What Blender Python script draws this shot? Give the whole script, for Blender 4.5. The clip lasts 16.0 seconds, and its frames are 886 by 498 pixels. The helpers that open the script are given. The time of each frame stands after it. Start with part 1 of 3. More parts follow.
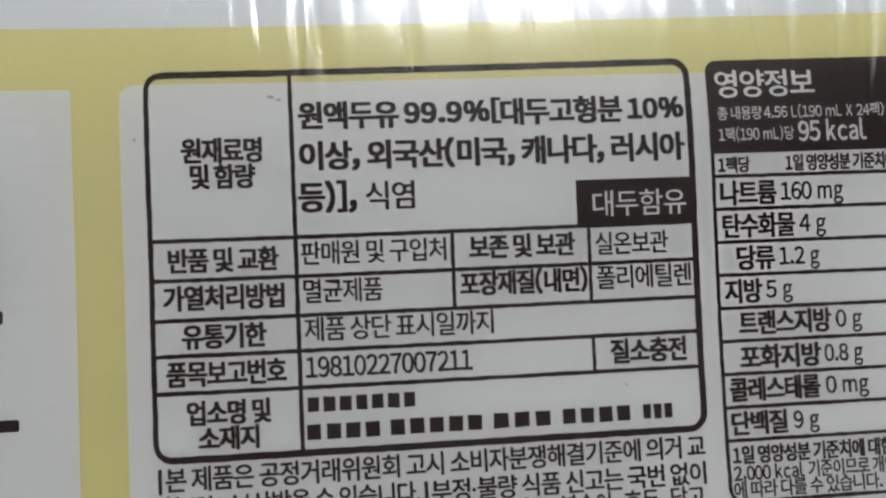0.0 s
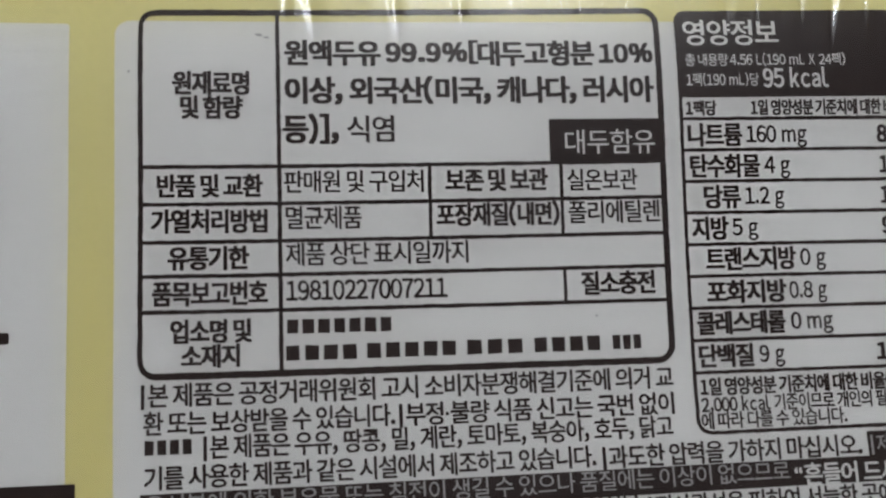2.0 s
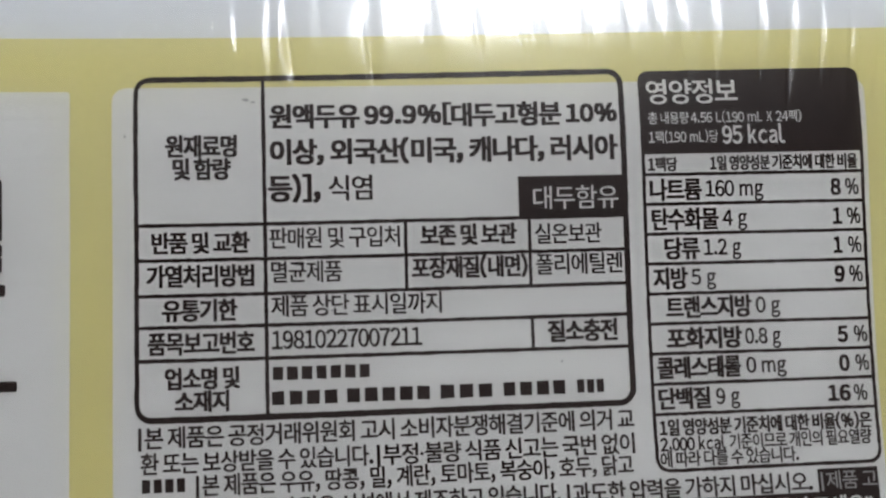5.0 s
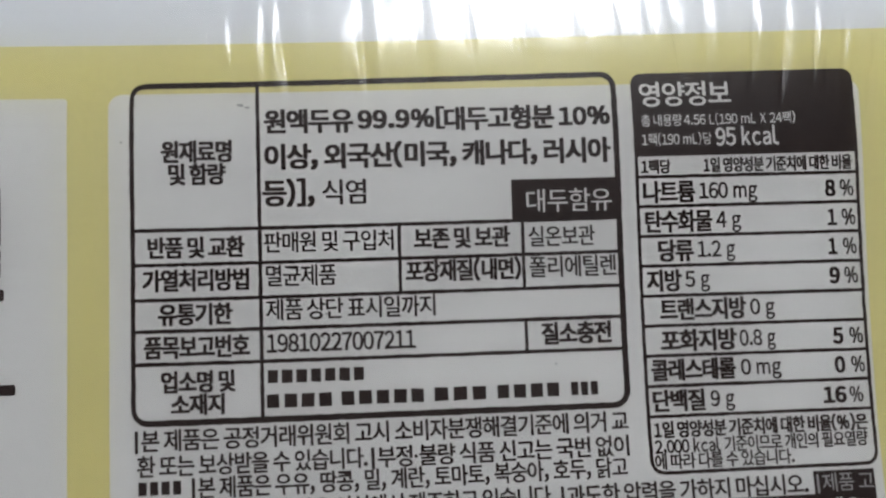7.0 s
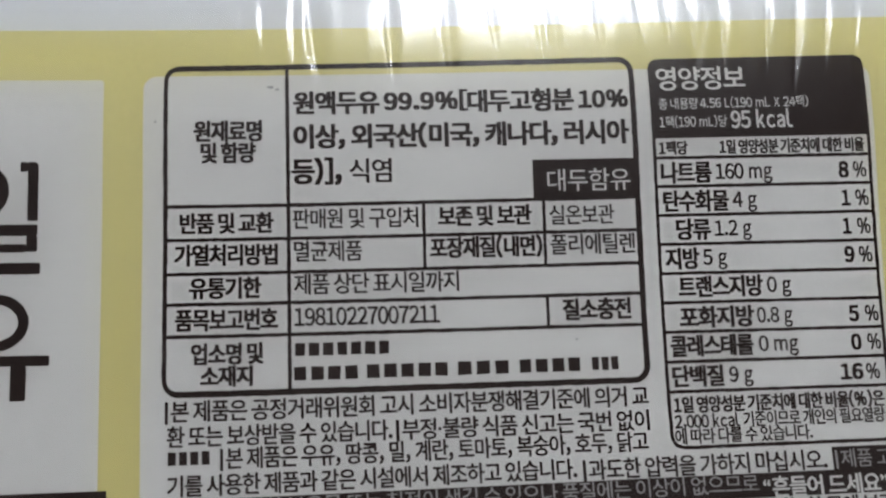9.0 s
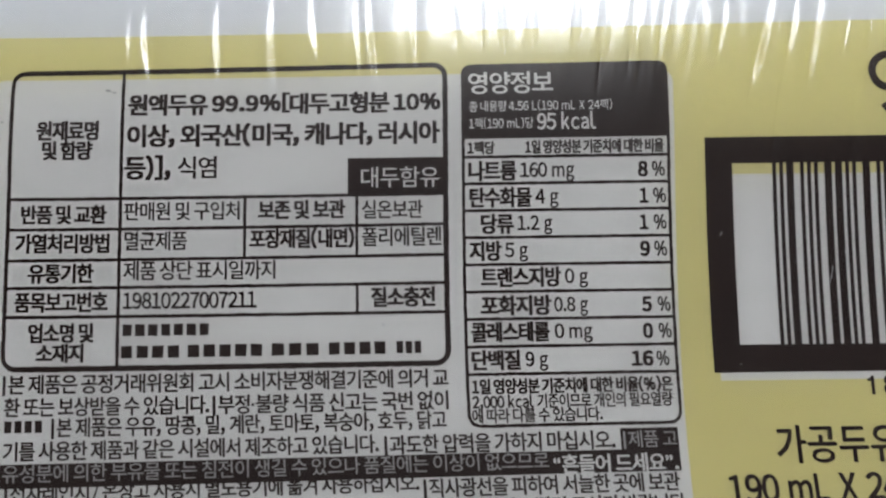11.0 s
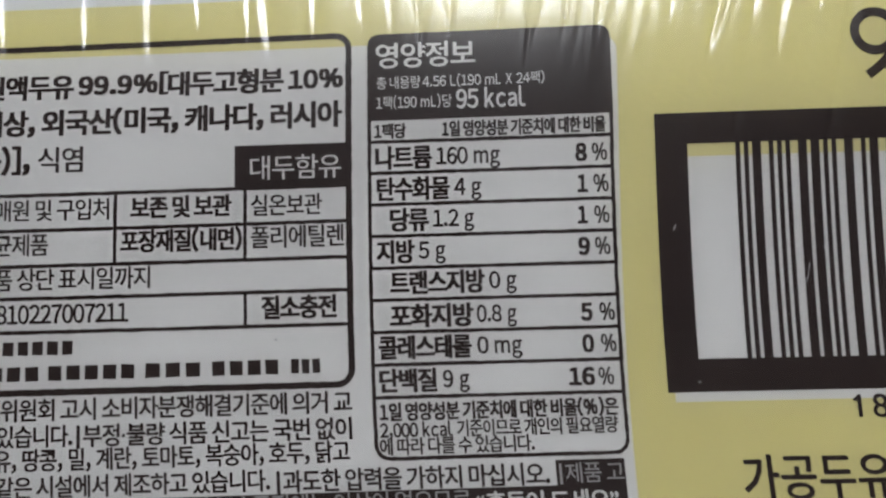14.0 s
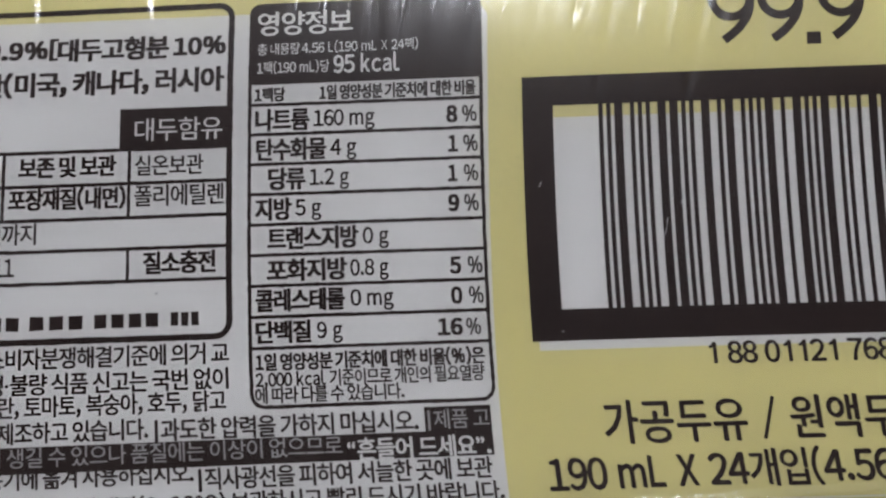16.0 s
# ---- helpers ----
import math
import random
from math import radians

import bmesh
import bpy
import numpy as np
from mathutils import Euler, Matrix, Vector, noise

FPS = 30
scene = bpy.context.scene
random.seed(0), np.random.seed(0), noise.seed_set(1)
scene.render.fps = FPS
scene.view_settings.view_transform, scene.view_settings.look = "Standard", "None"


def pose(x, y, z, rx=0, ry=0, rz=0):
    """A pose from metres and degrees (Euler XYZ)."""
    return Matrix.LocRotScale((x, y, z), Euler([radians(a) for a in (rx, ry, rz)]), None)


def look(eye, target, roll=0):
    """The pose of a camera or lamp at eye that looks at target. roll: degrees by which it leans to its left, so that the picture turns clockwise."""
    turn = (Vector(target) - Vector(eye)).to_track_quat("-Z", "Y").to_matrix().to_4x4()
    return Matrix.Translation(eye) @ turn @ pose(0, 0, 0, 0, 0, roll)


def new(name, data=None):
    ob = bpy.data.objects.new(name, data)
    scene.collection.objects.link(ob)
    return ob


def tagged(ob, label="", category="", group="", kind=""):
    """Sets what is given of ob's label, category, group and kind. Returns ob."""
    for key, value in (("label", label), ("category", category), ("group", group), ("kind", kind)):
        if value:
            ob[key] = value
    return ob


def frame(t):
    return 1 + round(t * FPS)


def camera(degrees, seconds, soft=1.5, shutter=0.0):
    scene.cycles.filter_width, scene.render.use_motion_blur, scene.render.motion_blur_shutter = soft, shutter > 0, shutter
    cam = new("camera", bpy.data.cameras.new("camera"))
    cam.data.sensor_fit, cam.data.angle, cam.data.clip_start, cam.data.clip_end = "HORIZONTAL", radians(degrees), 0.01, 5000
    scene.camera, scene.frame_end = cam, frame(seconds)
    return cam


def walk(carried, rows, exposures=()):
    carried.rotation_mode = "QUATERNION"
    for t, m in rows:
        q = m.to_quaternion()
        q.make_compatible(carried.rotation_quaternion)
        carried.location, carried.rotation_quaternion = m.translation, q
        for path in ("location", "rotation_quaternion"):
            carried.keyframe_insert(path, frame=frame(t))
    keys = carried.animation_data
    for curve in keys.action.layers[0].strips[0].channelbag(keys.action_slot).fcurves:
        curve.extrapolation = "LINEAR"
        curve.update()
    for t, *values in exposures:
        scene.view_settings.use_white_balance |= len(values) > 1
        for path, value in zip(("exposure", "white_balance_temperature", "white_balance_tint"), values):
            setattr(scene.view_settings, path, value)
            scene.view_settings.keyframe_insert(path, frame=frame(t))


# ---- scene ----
cam = camera(66.32, 16.0, soft=2.3)
walk(cam, [
    (0.0, look((-0.02928, -0.09410, 0.05696), (-0.02034, 0.00545, 0.05980), -2.23)),
    (0.5, look((-0.02921, -0.09561, 0.05167), (-0.01962, 0.00378, 0.05719), -2.42)),
    (1.0, look((-0.02933, -0.09655, 0.04746), (-0.01969, 0.00284, 0.05294), -2.04)),
    (1.5, look((-0.02807, -0.09655, 0.04406), (-0.01905, 0.00281, 0.05082), -1.69)),
    (2.0, look((-0.02626, -0.09762, 0.04285), (-0.01766, 0.00177, 0.04982), -1.48)),
    (2.5, look((-0.02056, -0.09981, 0.04675), (-0.01218, -0.00034, 0.05275), -1.28)),
    (3.0, look((-0.01670, -0.10119, 0.04692), (-0.00940, -0.00165, 0.05313), -1.35)),
    (3.5, look((-0.01518, -0.10314, 0.04923), (-0.00743, -0.00361, 0.05504), -1.35)),
    (4.0, look((-0.01483, -0.10358, 0.05041), (-0.00817, -0.00396, 0.05610), -1.54)),
    (4.5, look((-0.02158, -0.10489, 0.05172), (-0.01427, -0.00531, 0.05716), -1.49)),
    (7.0, look((-0.01906, -0.10619, 0.05179), (-0.01308, -0.00654, 0.05762), -1.74)),
    (7.5, look((-0.02082, -0.10613, 0.04816), (-0.01431, -0.00674, 0.05706), -2.06)),
    (8.0, look((-0.02228, -0.10680, 0.04886), (-0.01630, -0.00731, 0.05701), -1.97)),
    (8.2, look((-0.02315, -0.10701, 0.04759), (-0.01729, -0.00760, 0.05678), -1.81)),
    (10.3, look((-0.01284, -0.11367, 0.04206), (-0.00782, -0.01413, 0.05014), -1.24)),
    (10.5, look((-0.00636, -0.11518, 0.04119), (-0.00219, -0.01558, 0.04903), -1.16)),
    (11.0, look((0.01249, -0.11834, 0.04248), (0.01464, -0.01872, 0.05088), -0.86)),
    (11.5, look((0.02771, -0.11164, 0.04437), (0.03012, -0.01217, 0.05432), -1.10)),
    (12.0, look((0.02706, -0.10808, 0.04368), (0.02947, -0.00868, 0.05436), -1.31)),
    (12.5, look((0.02631, -0.10596, 0.04623), (0.02856, -0.00631, 0.05433), -1.42)),
    (13.0, look((0.02816, -0.10475, 0.04482), (0.02905, -0.00517, 0.05394), -1.51)),
    (13.5, look((0.02946, -0.10177, 0.04468), (0.02961, -0.00218, 0.05377), -1.55)),
    (14.0, look((0.02994, -0.10078, 0.04333), (0.02957, -0.00117, 0.05213), -1.58)),
    (14.5, look((0.03108, -0.10021, 0.04133), (0.03033, -0.00057, 0.04983), -1.59)),
    (15.0, look((0.03473, -0.10186, 0.04051), (0.03337, -0.00220, 0.04863), -1.69)),
    (15.5, look((0.03902, -0.10345, 0.03859), (0.03739, -0.00378, 0.04655), -1.62)),
    (16.0, look((0.04800, -0.10411, 0.03334), (0.04859, -0.00473, 0.04441), -1.91)),
], exposures=[(0.0, 0.0, 6500, 10), (13.0, 0.0, 6500, 10), (16.0, 0.06, 6400, 14)])

# ---- light: one hanging lamp, and what a plain room gives back ----
world = bpy.data.worlds.new("room_air")
scene.world = world
world.use_nodes = True
world.node_tree.nodes["Background"].inputs[0].default_value = (0.62, 0.66, 0.72, 1)
world.node_tree.nodes["Background"].inputs[1].default_value = 0.05
LAMP_POWER, LAMP_COLOUR = 20.2, (0.957, 0.968, 0.985, 1)


# ---- materials ----
def material(name, colour, rough=0.5, spec=0.5, vary=0.06, scale=400.0, bump=0.0, coarse=30.0, ripple=0.0):
    """A printed or painted surface with grain at two scales."""
    mat = bpy.data.materials.new(name)
    mat.use_nodes = True
    nt = mat.node_tree
    bsdf = nt.nodes["Principled BSDF"]
    bsdf.inputs["Roughness"].default_value = rough
    bsdf.inputs["Specular IOR Level"].default_value = spec
    where = nt.nodes.new("ShaderNodeTexCoord")
    fine, broad = nt.nodes.new("ShaderNodeTexNoise"), nt.nodes.new("ShaderNodeTexNoise")
    fine.inputs["Scale"].default_value, broad.inputs["Scale"].default_value = scale, coarse
    fine.inputs["Detail"].default_value = broad.inputs["Detail"].default_value = 3
    both = nt.nodes.new("ShaderNodeMath")
    both.operation = "ADD"
    ramp = nt.nodes.new("ShaderNodeMapRange")
    ramp.inputs["From Min"].default_value, ramp.inputs["From Max"].default_value = 0.6, 1.4
    ramp.inputs["To Min"].default_value, ramp.inputs["To Max"].default_value = 1 - vary, 1 + vary
    mix = nt.nodes.new("ShaderNodeVectorMath")
    mix.operation = "SCALE"
    mix.inputs[0].default_value = colour
    for tex in (fine, broad):
        nt.links.new(where.outputs["Object"], tex.inputs["Vector"])
    nt.links.new(fine.outputs["Fac"], both.inputs[0])
    nt.links.new(broad.outputs["Fac"], both.inputs[1])
    nt.links.new(both.outputs[0], ramp.inputs["Value"])
    nt.links.new(ramp.outputs[0], mix.inputs["Scale"])
    nt.links.new(mix.outputs[0], bsdf.inputs["Base Color"])
    if ripple:
        flutes, waves, swell = nt.nodes.new("ShaderNodeMapping"), nt.nodes.new("ShaderNodeTexNoise"), nt.nodes.new("ShaderNodeBump")
        flutes.inputs["Scale"].default_value = (45, 45, 420)
        waves.inputs["Scale"].default_value, waves.inputs["Detail"].default_value = 1.0, 2
        swell.inputs["Strength"].default_value, swell.inputs["Distance"].default_value = ripple, 0.0005
        nt.links.new(where.outputs["Object"], flutes.inputs[0])
        nt.links.new(flutes.outputs[0], waves.inputs["Vector"])
        nt.links.new(waves.outputs["Fac"], swell.inputs["Height"])
        nt.links.new(swell.outputs[0], bsdf.inputs["Normal"])
    elif bump:
        relief = nt.nodes.new("ShaderNodeBump")
        relief.inputs["Strength"].default_value, relief.inputs["Distance"].default_value = bump, 0.0002
        nt.links.new(fine.outputs["Fac"], relief.inputs["Height"])
        nt.links.new(relief.outputs[0], bsdf.inputs["Normal"])
    return mat


def film_material():
    """Clear shrink film: it lets light through and shines by Fresnel."""
    mat = bpy.data.materials.new("clear_film")
    mat.use_nodes = True
    nt = mat.node_tree
    nt.nodes.remove(nt.nodes["Principled BSDF"])
    out = nt.nodes["Material Output"]
    clear, gloss = nt.nodes.new("ShaderNodeBsdfTransparent"), nt.nodes.new("ShaderNodeBsdfGlossy")
    clear.inputs[0].default_value = (0.97, 0.97, 0.975, 1)
    gloss.inputs["Roughness"].default_value = 0.19
    gloss.inputs["Color"].default_value = (0.92, 0.96, 1.0, 1)
    edge = nt.nodes.new("ShaderNodeFresnel")
    edge.inputs["IOR"].default_value = 1.8  # both faces of the film
    mix = nt.nodes.new("ShaderNodeMixShader")
    where = nt.nodes.new("ShaderNodeTexCoord")
    stretch = nt.nodes.new("ShaderNodeMapping")
    stretch.inputs["Scale"].default_value = (420, 60, 60)
    grain = nt.nodes.new("ShaderNodeTexNoise")
    grain.inputs["Scale"].default_value = 1.0
    relief = nt.nodes.new("ShaderNodeBump")
    relief.inputs["Strength"].default_value, relief.inputs["Distance"].default_value = 0.25, 0.0003
    nt.links.new(where.outputs["Object"], stretch.inputs[0])
    nt.links.new(stretch.outputs[0], grain.inputs["Vector"])
    nt.links.new(grain.outputs["Fac"], relief.inputs["Height"])
    nt.links.new(relief.outputs[0], gloss.inputs["Normal"])
    nt.links.new(edge.outputs[0], mix.inputs[0])
    nt.links.new(clear.outputs[0], mix.inputs[1])
    nt.links.new(gloss.outputs[0], mix.inputs[2])
    nt.links.new(mix.outputs[0], out.inputs[0])
    haze, blend = nt.nodes.new("ShaderNodeBsdfGlossy"), nt.nodes.new("ShaderNodeMixShader")
    haze.inputs["Roughness"].default_value = 0.46  # scuffed, slightly milky plastic
    blend.inputs[0].default_value = 0.22
    nt.links.new(gloss.outputs[0], blend.inputs[1])
    nt.links.new(haze.outputs[0], blend.inputs[2])
    nt.links.new(blend.outputs[0], mix.inputs[2])
    return mat


board = material("white_coated_board", (0.728, 0.74, 0.758), 0.23, 0.5, 0.02, 900, 0.1, 25)
yellow = material("yellow_print", (0.735, 0.678, 0.335), 0.23, 0.5, 0.05, 1400, 0.0, 40, 0.16)
ink = material("black_ink", (0.029, 0.0185, 0.017), 0.5, 0.22, 0.3, 2500, 0.0, 120)
white_ink = material("unprinted_board", (0.757, 0.752, 0.737), 0.23, 0.5, 0.045, 900, 0.0, 25, 0.22)
bled_white = material("ink_bled_board", (0.40, 0.39, 0.39), 0.4, 0.4, 0.2, 2500, 0.0, 120)
smudge = material("grey_smudge", (0.36, 0.36, 0.37), 0.6, 0.3, 0.15, 2500, 0.0, 300)
film = film_material()
scratch_mat = material("film_scratch", (0.55, 0.55, 0.56), 0.4, 0.5, 0.1, 2500)
paint = material("matt_wall_paint", (0.36, 0.36, 0.37), 0.8, 0.3, 0.03, 60, 0.2, 2)
wood = material("dark_laminate", (0.10, 0.075, 0.06), 0.5, 0.4, 0.12, 40, 0.1, 6)
floor_mat = material("floor_vinyl", (0.34, 0.28, 0.22), 0.5, 0.4, 0.15, 20, 0.1, 3)
metal = material("painted_metal", (0.75, 0.75, 0.75), 0.4, 0.5, 0.03, 50)

# ---- the pack's outer face: u to the right and v up the board, in millimetres ----
FOOT = 62.0                      # height of v = 0 over the table
BEND, CURVE, BOW = 6.71, 0.003316, -0.0001363
V_TOP, R_TOP = 28.0, 60.0        # where the upper edge begins to round, and its radius
V_EDGE, R_EDGE = 38.0, 13.0      # where it turns over to the top, more tightly
V_FOOT, R_FOOT = -55.5, 6.5
HALF, DEEP = 165.0, 160.0
TILT_TOP = math.atan(2 * CURVE * (V_TOP - BEND))
TILT_EDGE = TILT_TOP + (V_EDGE - V_TOP) / R_TOP
ARC_TOP = V_EDGE - V_TOP + (math.pi / 2 - TILT_EDGE) * R_EDGE


def profile(v):
    """Depth, height and backward tilt of the board at v."""
    if v < V_FOOT:
        a = min((V_FOOT - v) / R_FOOT, math.pi / 2)
        return R_FOOT * (1 - math.cos(a)), V_FOOT - R_FOOT * math.sin(a), -a
    if v <= V_TOP:
        s = max(0.0, v - BEND)
        return CURVE * s * s, v, math.atan(2 * CURVE * s)
    y0 = CURVE * (V_TOP - BEND) ** 2
    a = min(TILT_TOP + (v - V_TOP) / R_TOP, TILT_EDGE)
    y = y0 + R_TOP * (math.cos(TILT_TOP) - math.cos(a))
    z = V_TOP + R_TOP * (math.sin(a) - math.sin(TILT_TOP))
    if v > V_EDGE:
        a = min(TILT_EDGE + (v - V_EDGE) / R_EDGE, math.pi / 2)
        y += R_EDGE * (math.cos(TILT_EDGE) - math.cos(a)) + max(0.0, v - V_TOP - ARC_TOP)
        z += R_EDGE * (math.sin(a) - math.sin(TILT_EDGE))
    return y, z, a


def on_face(u, v, lift=0.0):
    """The place on the board, in metres, lifted off it by so many millimetres; the board is drawn a little out of square by its wrap."""
    a, b = max(-85.0, min(120.0, u)) / 60, (max(-58.0, min(30.0, v)) + 12) / 40
    du = 0.001 * a * a + 0.136 * a * b + 0.468 * b * b + 0.004 * a**3 + 0.112 * a * a * b + 0.647 * a * b * b - 0.410 * b**3
    dv = 0.080 * a * a + 0.166 * a * b - 0.002 * b * b - 0.104 * a**3 - 0.032 * a * a * b + 0.807 * a * b * b - 0.000 * b**3
    fade = 1.0 if v < 30 else max(0.0, 1 - (v - 30) / 20)
    y, z, tilt = profile(v)
    y += BOW * u * u - lift * math.cos(tilt)
    z += (dv * fade if v > -58 else dv * max(0.0, 1 - (-58 - v) / 6)) + lift * math.sin(tilt)
    return Vector(((u + du) / 1000, y / 1000, (z + FOOT) / 1000))


# ---- making parts ----
def part(name, bm, mat, parent=None, label="", smooth=False):
    """Links a bmesh as one mesh object under a thing or a part."""
    me = bpy.data.meshes.new(name)
    bm.to_mesh(me)
    bm.free()
    me.materials.append(mat)
    if smooth:
        for p in me.polygons:
            p.use_smooth = True
    ob = new(name, me)
    if parent is not None:
        ob.parent = parent
        ob.matrix_parent_inverse = parent.matrix_world.inverted()
    if label:
        tagged(ob, label)
    return ob


def add_box(bm, x0, x1, y0, y1, z0, z1, bevel=0.0):
    got = bmesh.ops.create_cube(bm, size=1)["verts"]
    for v in got:
        v.co = ((x0 + x1) / 2 + v.co.x * (x1 - x0), (y0 + y1) / 2 + v.co.y * (y1 - y0), (z0 + z1) / 2 + v.co.z * (z1 - z0))
    if bevel:
        edges = list({e for v in got for e in v.link_edges})
        bmesh.ops.bevel(bm, geom=edges, offset=bevel, segments=2, affect="EDGES")
    return bm


def box_part(name, dims, mat, parent=None, bevel=0.0, label=""):
    return part(name, add_box(bmesh.new(), *dims, bevel), mat, parent, label)


def steps(a, b, most):
    n = max(1, math.ceil(abs(b - a) / most))
    return [a + (b - a) * i / n for i in range(n + 1)]


def row_points(a, b, n):
    return [a + (b - a) * i / n for i in range(n + 1)]


def add_patch(bm, u0, u1, v0, v1, lift, most=6.0, ragged=0.0):
    """A printed rectangle that follows the board."""
    us, vs = steps(u0, u1, most), steps(v0, v1, most)
    grid = []
    for j, v in enumerate(vs):
        line = []
        for i, u in enumerate(us):
            jv = random.uniform(-ragged, ragged) if j in (0, len(vs) - 1) else 0
            ju = random.uniform(-ragged, ragged) if i in (0, len(us) - 1) else 0
            line.append(bm.verts.new(on_face(u + ju, v + jv, lift)))
        grid.append(line)
    for j in range(len(vs) - 1):
        for i in range(len(us) - 1):
            bm.faces.new((grid[j][i], grid[j][i + 1], grid[j + 1][i + 1], grid[j + 1][i]))
    return bm


def corner_arc(cu, cv, r, start, n=7):
    return [(cu + r * math.cos(radians(start + 90 * i / n)), cv + r * math.sin(radians(start + 90 * i / n))) for i in range(n + 1)]


def rounded_outline(u0, u1, v0, v1, radii):
    """Corner points of a rounded rectangle, from the lower left round to the right; radii: ll, lr, ur, ul."""
    ll, lr, ur, ul = radii
    return (corner_arc(u0 + ll, v0 + ll, ll, 180) + corner_arc(u1 - lr, v0 + lr, lr, 270)
            + corner_arc(u1 - ur, v1 - ur, ur, 0) + corner_arc(u0 + ul, v1 - ul, ul, 90))


def add_rounded(bm, u0, u1, v0, v1, radii, lift, rows=40, lean=0.0):
    """A filled rounded rectangle in rows, so that it follows the board; lean: how far its right side comes in towards the foot."""
    def inset(v, side):
        ll, lr, ur, ul = radii
        low, high = (ll, ul) if side < 0 else (lr, ur)
        if low and v < v0 + low:
            return low - math.sqrt(max(0, low * low - (v0 + low - v) ** 2))
        if high and v > v1 - high:
            return high - math.sqrt(max(0, high * high - (v - v1 + high) ** 2))
        return 0
    marks = set(steps(v0, v1, (v1 - v0) / rows))
    for r, base, sign in ((max(radii[:2]), v0, 1), (max(radii[2:]), v1, -1)):
        marks |= {base + sign * r * (1 - math.cos(radians(a))) for a in range(0, 91, 15)}
    vs = sorted(marks)
    last = None
    for v in vs:
        line = [bm.verts.new(on_face(u, v, lift)) for u in row_points(u0 + inset(v, -1), u1 - inset(v, 1) - lean * (v1 - v) / (v1 - v0), 16)]
        if last and len(last) == len(line):
            for i in range(len(line) - 1):
                bm.faces.new((last[i], last[i + 1], line[i + 1], line[i]))
        last = line
    return bm


def add_stroke(bm, points, width, lift, closed=False, ragged=0.05, thin_left=0.0):
    """A printed line of a given width along points, with slightly worn edges."""
    path = []
    count = len(points)
    for i in range(count if closed else count - 1):
        a, b = points[i], points[(i + 1) % count]
        n = max(1, math.ceil(math.dist(a, b) / 0.7))
        path += [(a[0] + (b[0] - a[0]) * k / n, a[1] + (b[1] - a[1]) * k / n) for k in range(n)]
    if not closed:
        path.append(points[-1])
    sides = []
    m = len(path)
    for i, (u, v) in enumerate(path):
        a = path[i - 1] if i or closed else path[0]
        b = path[(i + 1) % m] if i < m - 1 or closed else path[-1]
        d = math.hypot(b[0] - a[0], b[1] - a[1]) or 1
        nu, nv = -(b[1] - a[1]) / d, (b[0] - a[0]) / d
        half = width / 2 * (1 - thin_left * (abs(nu) if u < (points[0][0] + points[-1][0]) / 2 + 3 else 0))
        w1, w2 = half + random.uniform(-ragged, ragged), half + random.uniform(-ragged, ragged)
        sides.append((bm.verts.new(on_face(u + nu * w1, v + nv * w1, lift)), bm.verts.new(on_face(u - nu * w2, v - nv * w2, lift))))
    for i in range(m if closed else m - 1):
        (a, b), (c, d) = sides[i], sides[(i + 1) % m]
        bm.faces.new((b, d, c, a))
    return bm


LIFT_YELLOW, LIFT_WHITE, LIFT_INK, LIFT_OVER = 0.03, 0.06, 0.09, 0.12
SHIFTS = (((-0.017, 0.009), (0.017, -0.009)), ((-0.023, -0.012), (0.023, -0.012), (0.0, 0.015)), ((-0.039, -0.022), (0.039, -0.022), (-0.039, 0.022), (0.039, 0.022)), ((0, 0),))
PLAIN = "|·“”℃~"
CLOSE = 0.05                     # the print is set a little closer than the face
glyphs = {}


def glyph(c):
    """The outline of one letter, its faces and its extent; the broad forms of Latin letters and figures match the Korean face."""
    if c not in glyphs:
        curve = bpy.data.curves.new("letter", "FONT")
        curve.body = c if ord(c) > 0x7E or c in PLAIN else chr(ord(c) + 0xFEE0)
        curve.resolution_u, curve.offset = 3, 0.004 if ord(c) > 0x7E else 0.011
        ob = new("letter", curve)
        bpy.context.view_layer.update()
        shape = ob.evaluated_get(bpy.context.evaluated_depsgraph_get()).to_mesh()
        verts = [(p.co.x, p.co.y + (0.1 if c == "|" else 0)) for p in shape.vertices]
        faces = [tuple(p.vertices) for p in shape.polygons]
        ob.to_mesh_clear()
        bpy.data.objects.remove(ob)
        bpy.data.curves.remove(curve)
        glyphs[c] = verts, faces, min(p[0] for p in verts), max(p[0] for p in verts)
    return glyphs[c]


glyphs["/"] = ([(0.0, -0.06), (0.06, -0.06), (0.40, 0.82), (0.34, 0.82)], [(0, 1, 2, 3)], 0.0, 0.40)


def set_line(words, thin=0.96, close=CLOSE):
    """Each letter with its place along the line and its squeeze, in ems."""
    at, line = 0.0, []
    for i, c in enumerate(words):
        if c == " ":
            at += 0.19 if ord(words[i + 1]) >= 0xAC00 or ord(words[i - 1]) >= 0xAC00 else 0.27
            continue
        verts, faces, left, right = glyph(c)
        if ord(c) >= 0xAC00:
            line.append((c, at, 1.0))
            at += 0.92 - close
        elif c.isdigit():
            line.append((c, at + 0.277 - thin * (left + right) / 2, thin))
            at += 0.555
        else:
            squeeze = 0.85 if c.isalpha() else 1.2 if c == "|" else 0.95
            gap = 0.13 if c in "|/" else 0.06
            line.append((c, at + gap - squeeze * left, squeeze))
            at += squeeze * (right - left) + 2 * gap
    return line


